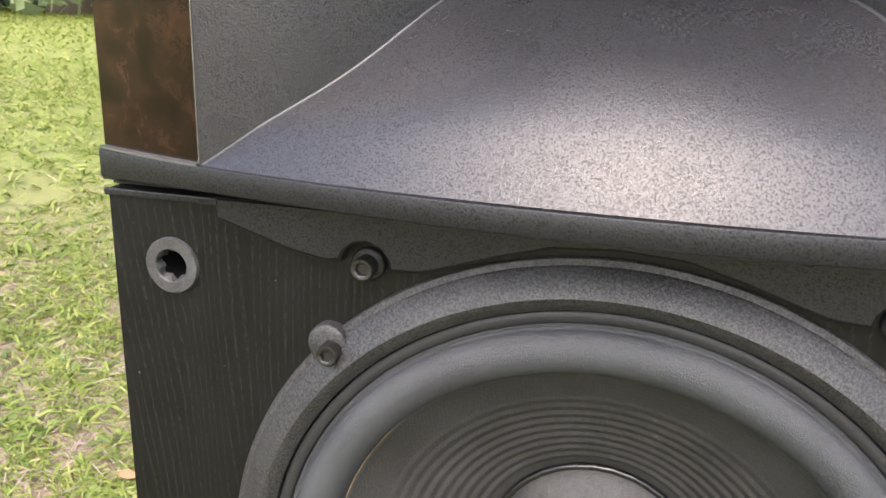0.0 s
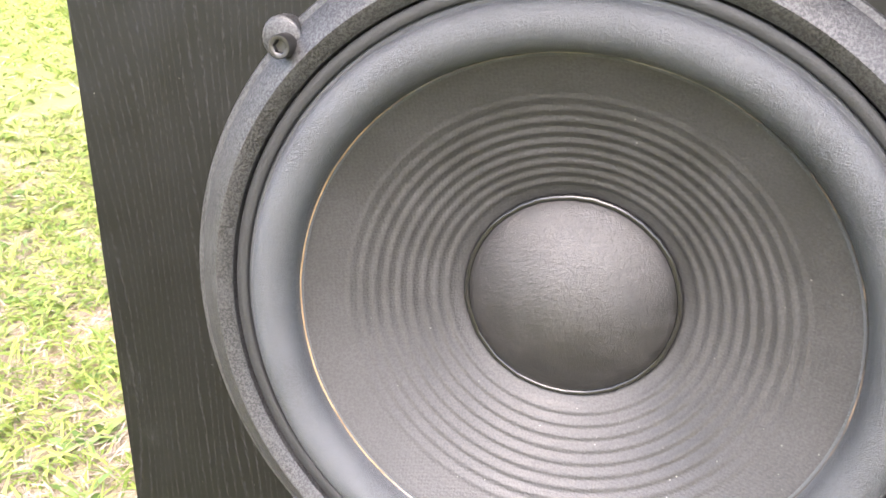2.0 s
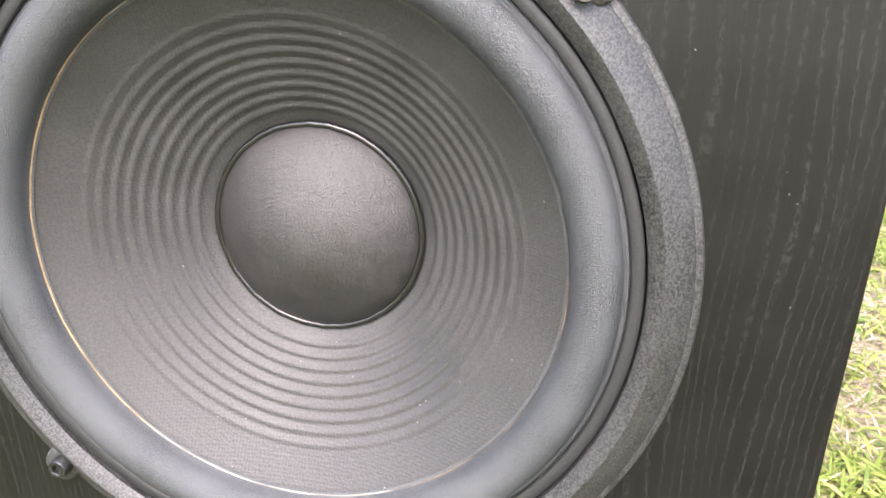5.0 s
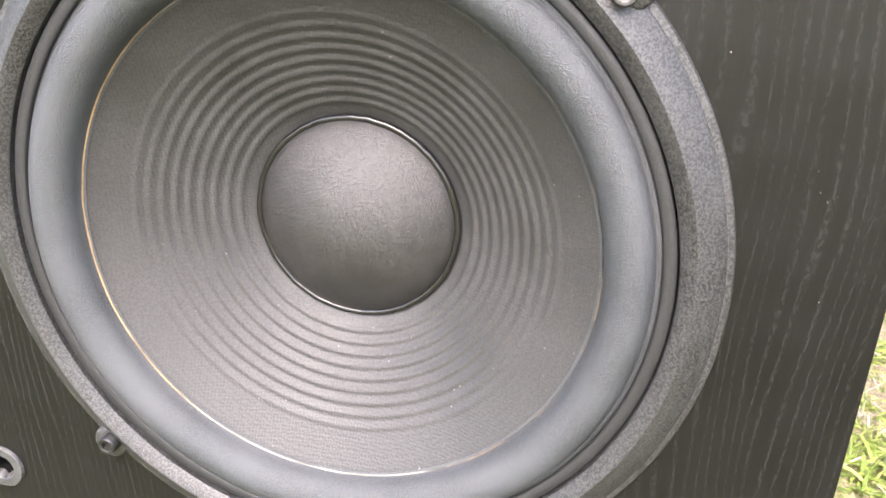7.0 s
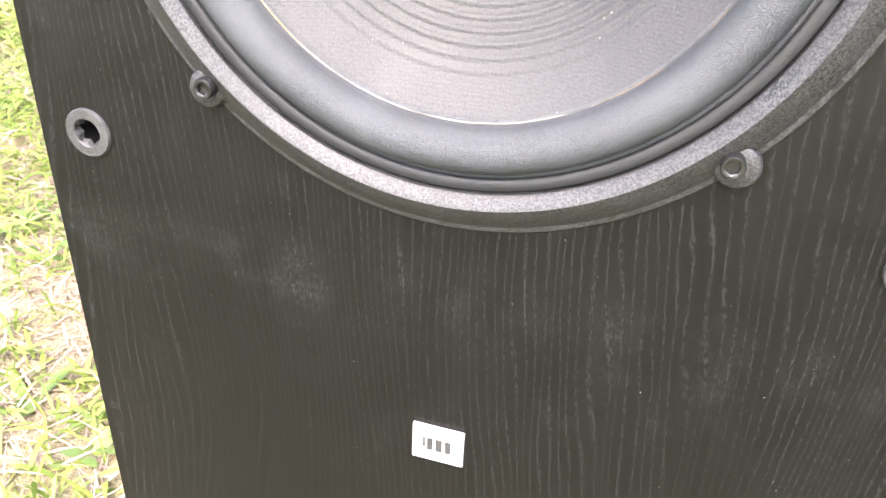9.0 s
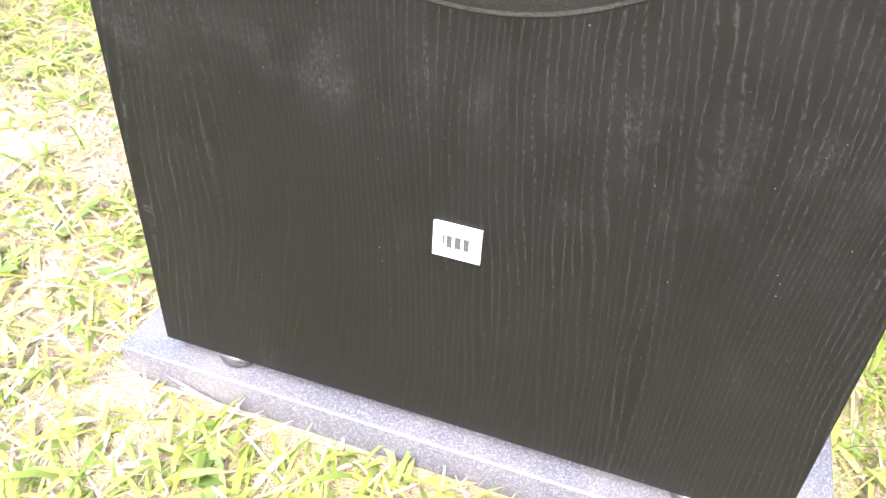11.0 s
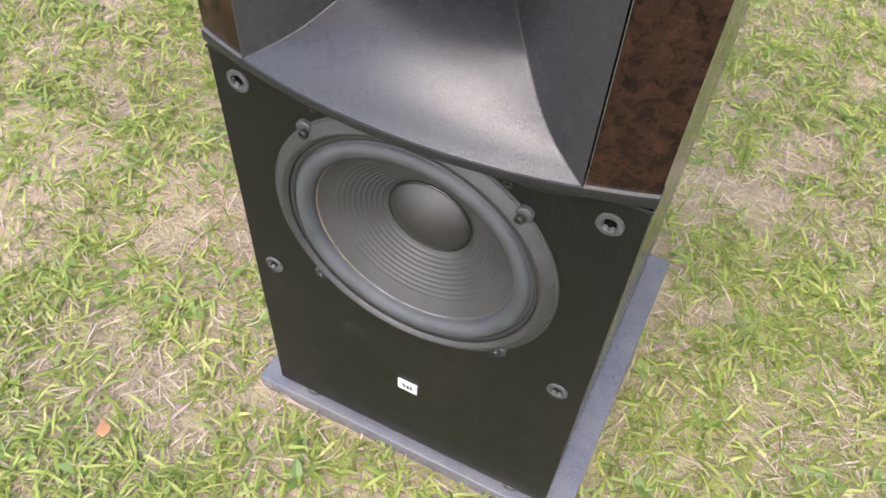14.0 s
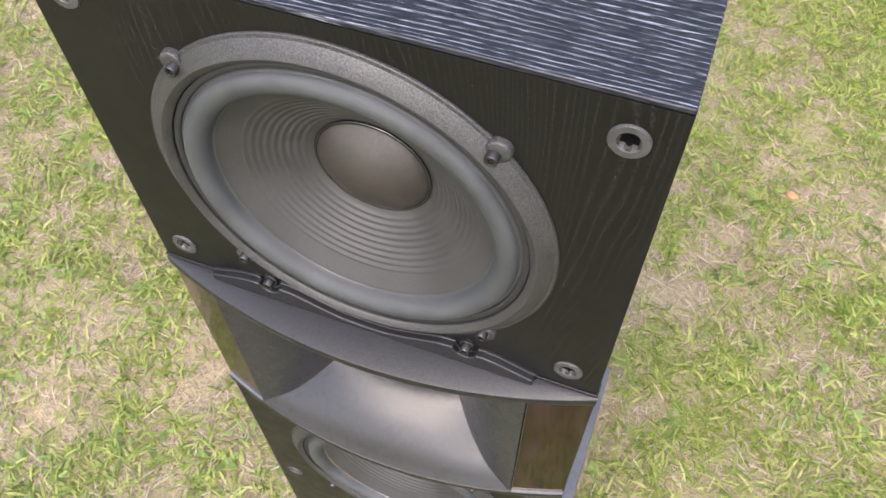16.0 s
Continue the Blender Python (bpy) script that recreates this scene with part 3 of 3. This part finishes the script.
# seams where floor and roof meet the cheeks, lightened in colour for their sky glint
for s in (-1, 1):
    for up in (False, True):
        bm = bmesh.new()
        rows = []
        for j in range(57):
            p = flare(j / 64)
            z = p.z + 0.0011
            o = Vector((s * (p.x - 0.0004), p.y + 0.0006 * (1 - j / 64), mirrored(z) if up else z))
            rows.append([bm.verts.new(o + Vector((0.0006 * math.cos(a), 0, 0.0006 * math.sin(a)))) for a in (math.pi * i / 3 for i in range(6))])
        for a, b in zip(rows, rows[1:]):
            for i in range(6):
                bm.faces.new((a[i], a[(i + 1) % 6], b[(i + 1) % 6], b[i]))
        part("seam", bm, seam_mat, horn_part, "seam of the flare with its sky glint put into the colour", smooth=True)

bar_sweep(lip_section, xs, lip_plastic, "lower_lip", horn_part, "bowed black plastic lip")
bar_sweep(lip_section, xs, lip_plastic, "upper_lip", horn_part, "bowed black plastic lip", flip=True)

# mounting plates with a notch at each screw
HALF_PLATE = [(0.020, 0.5792), (0.037, 0.5745), (0.050, 0.5700), (0.062, 0.5662), (0.0735, 0.5655), (0.0742, 0.5690), (0.0770, 0.5726), (0.0815, 0.5744), (0.0860, 0.5738),
              (0.0897, 0.5710), (0.0915, 0.5675), (0.0960, 0.5668), (0.1085, 0.5688), (0.1215, 0.5728), (0.1368, 0.5776), (0.1372, 0.5850)]
plate = [(-x, z) for x, z in reversed(HALF_PLATE)] + [(0.0, 0.5805)] + HALF_PLATE
for flip in (False, True):
    pts = [(x, mirrored(z)) for x, z in plate] if flip else plate
    p = part("mounting_plate", outline_plate([pts], -0.0078, 0.0, 0.0009), lip_plastic, horn_part, "black plastic flange with stepped edge")
    pts2 = [(x * 1.008, 0.585 + (z - 0.585) * 1.10 if not flip else mirrored(0.585) + (z - mirrored(0.585)) * 1.10) for x, z in pts]
    part("plate_step", outline_plate([pts2], -0.0028, -0.0002, 0.0006), lip_plastic, horn_part, "thin step behind the flange")
    for s in (-1, 1):
        z = mirrored(0.5652) if flip else 0.5652
        bm = lathe([(0.0060, 0.0), (0.0060, -0.0024), (0.0055, -0.0029), (0.0, -0.0033)], 28, at=(s * 0.083, z))
        part("screw_boss", bm, lip_plastic, horn_part, smooth=False)
        link("screw", SCREW, horn_part, (s * 0.083, -0.0034, z), "black socket-head screw").rotation_euler = (0, 0.3 + s, 0)
        bm = box((min(s * 0.138, s * 0.1862), -0.0016, 0.5800), (max(s * 0.138, s * 0.1862), 0.0, 0.5829), 0.0007)
        if flip:
            bmesh.ops.scale(bm, vec=(1, 1, -1), verts=bm.verts)
            bmesh.ops.translate(bm, vec=(0, 0, 2 * MID), verts=bm.verts)
        part("edge_rib", bm, lip_plastic, horn_part)

# burl side panels
for s in (-1, 1):
    bm = bmesh.new()
    rows = []
    for i in range(13):
        x = 0.1382 + (0.1858 - 0.1382) * i / 12
        y = arc(x) + 0.0030
        rows.append([bm.verts.new((s * x, yy, z)) for yy, z in ((y, 0.5974), (y, mirrored(0.5974)), (y + 0.008, mirrored(0.5974)), (y + 0.008, 0.5974))])
    for p, q in zip(rows, rows[1:]):
        for j in range(4):
            bm.faces.new((p[j], p[(j + 1) % 4], q[(j + 1) % 4], q[j]))
    bm.faces.new(rows[0]), bm.faces.new(rows[-1])
    panel = creased(part("burl_panel", bm, burl_mat, speaker, "glossy dark brown burl veneer panel", at=DOWN, smooth=True), 30)
    y = arc(0.1375) + 0.0022
    bm = box((min(s * 0.1376, s * 0.1380), y, 0.5974), (max(s * 0.1376, s * 0.1380), y + 0.0012, mirrored(0.5974)))
    part("edging_and_glare", bm, edging_glare_mat, panel, "thin pale edging strip, the lower one painted for ledge glare")
    # Added strip along the black lip's ledge, pale to paint the glare there.
    bm = bmesh.new()
    rows = []
    for i in range(13):
        x = 0.1376 + (0.1860 - 0.1376) * i / 12
        y = arc(x)
        rows.append([bm.verts.new((s * x, yy, z)) for yy, z in ((y + 0.0002, 0.5972), (y + 0.0002, 0.5980), (y + 0.0032, 0.5982), (y + 0.0032, 0.5972))])
    for p, q in zip(rows, rows[1:]):
        for j in range(4):
            bm.faces.new((p[j], p[(j + 1) % 4], q[(j + 1) % 4], q[j]))
    part("edging_and_glare", bm, edging_glare_mat, panel, "thin pale edging strip, the lower one painted for ledge glare")
    # dark box side behind the panel
    bm = box((min(s * 0.145, s * 0.1848), 0.013, 0.5840), (max(s * 0.145, s * 0.1848), 0.0205, mirrored(0.5840)))
    part("horn_frame", bm, gloss_black, speaker, at=DOWN)

# grille sockets
for x, z in SOCKETS:
    toothed = lambda a, i: (1.0 + 0.16 * math.sin(7 * a)) if i in (5, 6, 7) else 1.0
    bm = lathe([(0.0107, 0.001), (0.0107, -0.0013), (0.0103, -0.0018), (0.0066, -0.0018), (0.0062, -0.0014), (0.0060, 0.0002), (0.0056, 0.0022), (0.0066, 0.0026)], 42, shape=toothed)
    sock = creased(part("grille_socket", bm, socket_plastic, speaker, "grey rubber grille socket", at=(x, 0, z - BASE), smooth=True), 40)
    bm = lathe([(0.0066, 0.0024), (0.0060, 0.0060), (0.0058, 0.0340), (0.0, 0.0350)], 28)
    part("bore", bm, bore_mat, sock, "bore of the socket, its shade put into the colour", smooth=True)

# badge with a plain dark mark
badge = part("badge", box((-0.0120, -0.0020, 0.1762), (0.0120, -0.0002, 0.1957), 0.0004), badge_mat, speaker, "small silver maker's badge with a dark mark", at=DOWN)
for x, w, lo, hi in ((-0.0064, 0.0010, 0.1838, 0.1893), (-0.0036, 0.0026, 0.1824, 0.1893), (0.0006, 0.0030, 0.1824, 0.1893), (0.0048, 0.0026, 0.1824, 0.1893)):
    part("mark", box((x - w / 2, -0.0023, lo), (x + w / 2, -0.0019, hi)), mark_mat, badge, "plain dark mark")

# clear rubber feet
for x in (-0.140, 0.140):
    for y in (0.011, 0.385):
        bm = lathe([(0.0, 0.0), (0.010, 0.0), (0.0125, 0.002), (0.0132, 0.005), (0.0125, 0.0085), (0.011, 0.0100), (0.0, 0.0100)], 32)
        bmesh.ops.rotate(bm, matrix=Matrix.Rotation(radians(90), 3, "X"), verts=bm.verts)
        part("foot", bm, bumper_mat, speaker, "clear rubber bumper foot", at=(x, y, SLAB_TOP - BASE), smooth=True)

# ---- lawn ----
rng = np.random.default_rng(7)


def patch(x, y, scale, seed):
    return np.array([noise.noise((a * scale, b * scale, seed)) for a, b in zip(x, y)])


def blades(name, n, area, length, width, rise, material, keep=None, bend=0.5, tuft=1, spread=0.0):
    """Thin bent leaves on the ground, in one mesh. rise: degrees above the ground."""
    (x0, x1), (y0, y1) = area
    x, y = rng.uniform(x0, x1, n // tuft), rng.uniform(y0, y1, n // tuft)
    ok = np.ones(len(x), bool) if keep is None else keep(x, y)
    x, y = np.repeat(x[ok], tuft), np.repeat(y[ok], tuft)
    x, y = x + rng.normal(0, spread, len(x)), y + rng.normal(0, spread, len(x))
    n = len(x)
    az, el = rng.uniform(0, 2 * np.pi, n), np.radians(rng.uniform(*rise, n))
    ln, wd = rng.uniform(*length, n), rng.uniform(*width, n)
    tipx, tipy = x + np.cos(az) * np.cos(el) * ln, y + np.sin(az) * np.cos(el) * ln

    def clear(px, py, by):
        return (np.abs(px) > 0.216 + by) | (py < -0.010 - by) | (py > 0.443 + by)

    ok = clear(x, y, 0.002) & (clear(tipx, tipy, -0.006))
    x, y, az, el, ln, wd = (v[ok] for v in (x, y, az, el, ln, wd))
    n = len(x)
    dx, dy, sx, sy = np.cos(az), np.sin(az), -np.sin(az), np.cos(az)
    twist = rng.uniform(-0.6, 0.6, n)
    verts, ring = [], []
    for s, w in ((0.0, 0.55), (0.35, 1.0), (0.72, 0.8), (1.0, 0.0)):
        along = ln * s * np.cos(el * (1 - bend * s))
        up = ln * s * np.sin(el * (1 - bend * s)) - bend * 0.25 * ln * s * s * np.sin(el)
        cx, cy, cz = x + dx * along, y + dy * along, GROUND - 0.003 + np.maximum(up, 0.0) + 0.003 * s
        if w:
            h = wd * w / 2
            ring.append((np.stack([cx + sx * h, cy + sy * h, cz + h * twist], 1), np.stack([cx - sx * h, cy - sy * h, cz - h * twist], 1)))
        else:
            ring.append((np.stack([cx, cy, cz], 1),))
    cols = [v for r in ring for v in r]
    V = np.stack(cols, 1).reshape(-1, 3)
    k = len(cols)
    o = (np.arange(n) * k)[:, None]
    quads = np.concatenate([o + np.array([[0, 1, 3, 2]]), o + np.array([[2, 3, 5, 4]])])
    tris = o + np.array([[4, 5, 6]])
    loops = np.concatenate([quads.ravel(), tris.ravel()]).astype(np.int32)
    counts = np.concatenate([np.full(len(quads), 4), np.full(len(tris), 3)]).astype(np.int32)
    me = bpy.data.meshes.new(name)
    me.vertices.add(len(V)), me.vertices.foreach_set("co", V.astype(np.float32).ravel())
    me.loops.add(len(loops)), me.loops.foreach_set("vertex_index", loops)
    me.polygons.add(len(counts))
    me.polygons.foreach_set("loop_start", np.concatenate([[0], np.cumsum(counts)[:-1]]).astype(np.int32))
    me.polygons.foreach_set("use_smooth", np.ones(len(counts), bool))
    me.update(calc_edges=True)
    me.materials.append(material)
    return new(name, me)


BARE = [(0.315, 0.66, 0.09), (0.35, 0.78, 0.06), (0.53, 0.605, 0.08), (-0.75, 0.02, 0.10), (-0.75, 0.21, 0.07), (-0.49, 0.12, 0.05), (-0.38, -0.10, 0.07), (-0.29, -0.09, 0.05)]


def growth(x, y):
    """How lush the lawn is: patchy, and thin on the bare spots."""
    f = patch(x, y, 2.6, 1.0) * 0.30 + patch(x, y, 7.0, 5.0) * 0.40 + patch(x, y, 17.0, 9.0) * 0.30
    for bx, by, r in BARE:
        f = f - 0.55 * np.exp(-((x - bx) ** 2 + (y - by) ** 2) / r ** 2)
    return f


def lush(x, y):
    return rng.uniform(-0.53, 0.31, len(x)) < growth(x, y)


def bare(x, y):
    f = growth(x, y)
    return (rng.uniform(-0.35, 0.5, len(x)) > f) & (rng.uniform(-1.3, -0.45, len(x)) < f)


NEAR, MIDDLE, FAR = ((-1.8, 1.8), (-1.0, 2.3)), ((-6.0, 5.0), (-3.0, 8.0)), ((-22, 6), (4, 30))


def inside(x, y, area, soft):
    """1 well inside an area, falling to 0 at its edge over the soft distance, unevenly."""
    (x0, x1), (y0, y1) = area
    edge = np.minimum(np.minimum(x - x0, x1 - x), np.minimum(y - y0, y1 - y))
    return np.clip(edge / soft + 0.6 * patch(x, y, 1.3 / soft, 3.0), 0.0, 1.0)


def near_keep(kind):
    return lambda x, y: kind(x, y) & (rng.uniform(0, 1, len(x)) < inside(x, y, NEAR, 0.5))


def middle_keep(kind):
    return lambda x, y: kind(x, y) & (rng.uniform(0, 1, len(x)) < inside(x, y, MIDDLE, 1.6)) & (rng.uniform(0, 1, len(x)) > inside(x, y, NEAR, 0.5))


tagged(blades("lawn_grass", 330000, NEAR, (0.010, 0.045), (0.0011, 0.0045), (8, 60), grass_mat, near_keep(lush), 0.55, 7, 0.008), "short bright green lawn grass with broad flat blades", "grass", kind="stuff")
tagged(blades("dry_grass", 180000, NEAR, (0.010, 0.050), (0.0007, 0.0022), (2, 24), straw_mat, near_keep(bare), 0.3), "dry straw-coloured grass lying between the green blades", "dry grass", kind="stuff")
tagged(blades("lawn_weeds", 11000, NEAR, (0.014, 0.034), (0.007, 0.013), (8, 35), weed_mat, near_keep(lush), 0.4, 5, 0.006), "low broad-leaved weeds in the lawn", "weeds", kind="stuff")
tagged(blades("lawn_grass", 260000, MIDDLE, (0.025, 0.08), (0.004, 0.010), (12, 60), grass_mat, middle_keep(lush), 0.5, 4, 0.02), "short bright green lawn grass further out", "grass", kind="stuff")
tagged(blades("dry_grass", 26000, MIDDLE, (0.03, 0.09), (0.002, 0.005), (3, 30), straw_mat, middle_keep(bare), 0.3), "dry straw-coloured grass further out", "dry grass", kind="stuff")
tagged(blades("lawn_grass", 60000, FAR, (0.05, 0.12), (0.012, 0.03), (20, 65), grass_mat, lambda x, y: rng.uniform(0, 1, len(x)) > inside(x, y, MIDDLE, 1.6)), "sunlit lawn in the distance", "grass", kind="stuff")

# a few fallen leaves
for x, y, turn in ((-0.62, 0.55, 0.3), (0.74, 0.62, 1.2), (-0.35, -0.16, 2.2), (0.95, 1.15, 0.7), (-0.95, 1.0, 2.8), (0.55, 0.08, 1.9), (0.48, 0.98, 0.1), (-0.7, -0.2, 1.0)):
    vs, n = [], 10
    for i in range(n + 1):
        s = i / n
        w = 0.008 * math.sin(math.pi * s ** 0.8) + 0.0004
        vs += [(0.026 * (s - 0.5), w, 0.004 * math.cos(3 * s)), (0.026 * (s - 0.5), 0, 0.001 + 0.004 * math.cos(3 * s)), (0.026 * (s - 0.5), -w, 0.005 * math.cos(3 * s))]
    fs = [f for i in range(n) for f in ((3 * i, 3 * i + 1, 3 * i + 4, 3 * i + 3), (3 * i + 1, 3 * i + 2, 3 * i + 5, 3 * i + 4))]
    leaf = link("fallen_leaf", mesh_of("fallen_leaf", vs, fs, dead_leaf_mat), None, (x, y, GROUND + 0.012))
    leaf.rotation_euler = (0.2, -0.15, turn)
    tagged(leaf, "small curled rust-brown fallen leaf on the grass", "leaf", "fallen leaves")


# ---- trees at the edge of the field ----
def tree(height, spread, seed):
    r = np.random.default_rng(seed)
    root = new("tree")
    bm = bmesh.new()
    rows = []
    for h, w in ((0, 0.42), (0.4, 0.30), (2.0, 0.22), (height * 0.6, 0.12), (height * 0.9, 0.03)):
        rows.append([bm.verts.new((w * math.cos(i * math.pi / 4) + 0.05 * h * math.sin(seed), w * math.sin(i * math.pi / 4), h)) for i in range(8)])
    for p, q in zip(rows, rows[1:]):
        for i in range(8):
            bm.faces.new((p[i], p[(i + 1) % 8], q[(i + 1) % 8], q[i]))
    for i in range(7):
        a, z0 = r.uniform(0, 6.28), r.uniform(0.25, 0.6) * height
        d = Vector((math.cos(a), math.sin(a), 0.7)) * spread * 0.6
        o = Vector((0.05 * z0 * math.sin(seed), 0, z0))
        side = Vector((-math.sin(a), math.cos(a), 0)) * 0.07
        up = Vector((0, 0, 0.07))
        base = [bm.verts.new(o + v) for v in (side, up, -side, -up)]
        tip = [bm.verts.new(o + d + 0.25 * v) for v in (side, up, -side, -up)]
        for j in range(4):
            bm.faces.new((base[j], base[(j + 1) % 4], tip[(j + 1) % 4], tip[j]))
    part("trunk", bm, bark_mat, root, smooth=True)
    vs, fs = [], []
    for _ in range(34):
        a, q = r.uniform(0, 6.28), r.uniform(0, 1) ** 0.5
        z = r.uniform(0.03, 1.0)
        c = np.array([math.cos(a) * q * spread * (1.1 - 0.7 * z), math.sin(a) * q * spread * (1.1 - 0.7 * z), height * z])
        for p in r.normal(0, 1, (300, 3)) * (0.75, 0.75, 0.55) + c:
            if p[2] < 0.06:
                continue
            u, v = r.normal(0, 0.06, 3), r.normal(0, 0.06, 3)
            k = len(vs)
            vs += [p - u, p + 0.6 * v, p + u, p - 0.6 * v]
            fs.append((k, k + 1, k + 2, k + 3))
    link("crown", mesh_of("crown", vs, fs, hazy_tree_leaf, False), root)
    return tagged(root, "leafy green tree at the far edge of the lawn", "tree", "trees round the field")


kinds = [tree(9.0, 3.4, 1), tree(7.0, 3.0, 2), tree(11.0, 4.0, 3)]
spots = []
for i in range(26):
    a = radians(-62 + 4.4 * i) + random.uniform(-0.03, 0.03)
    spots.append((math.sin(a), math.cos(a), random.uniform(25, 29) if i % 2 else random.uniform(31, 38)))
for i, (sx, sy, far) in enumerate(spots):
    m = pose(sx * far, sy * far, 0, 0, 0, random.uniform(0, 360)) @ Matrix.Scale(1.6, 4)
    if i < 3:
        kinds[i].matrix_basis = m
    else:
        copy_thing(kinds[i % 3], m)
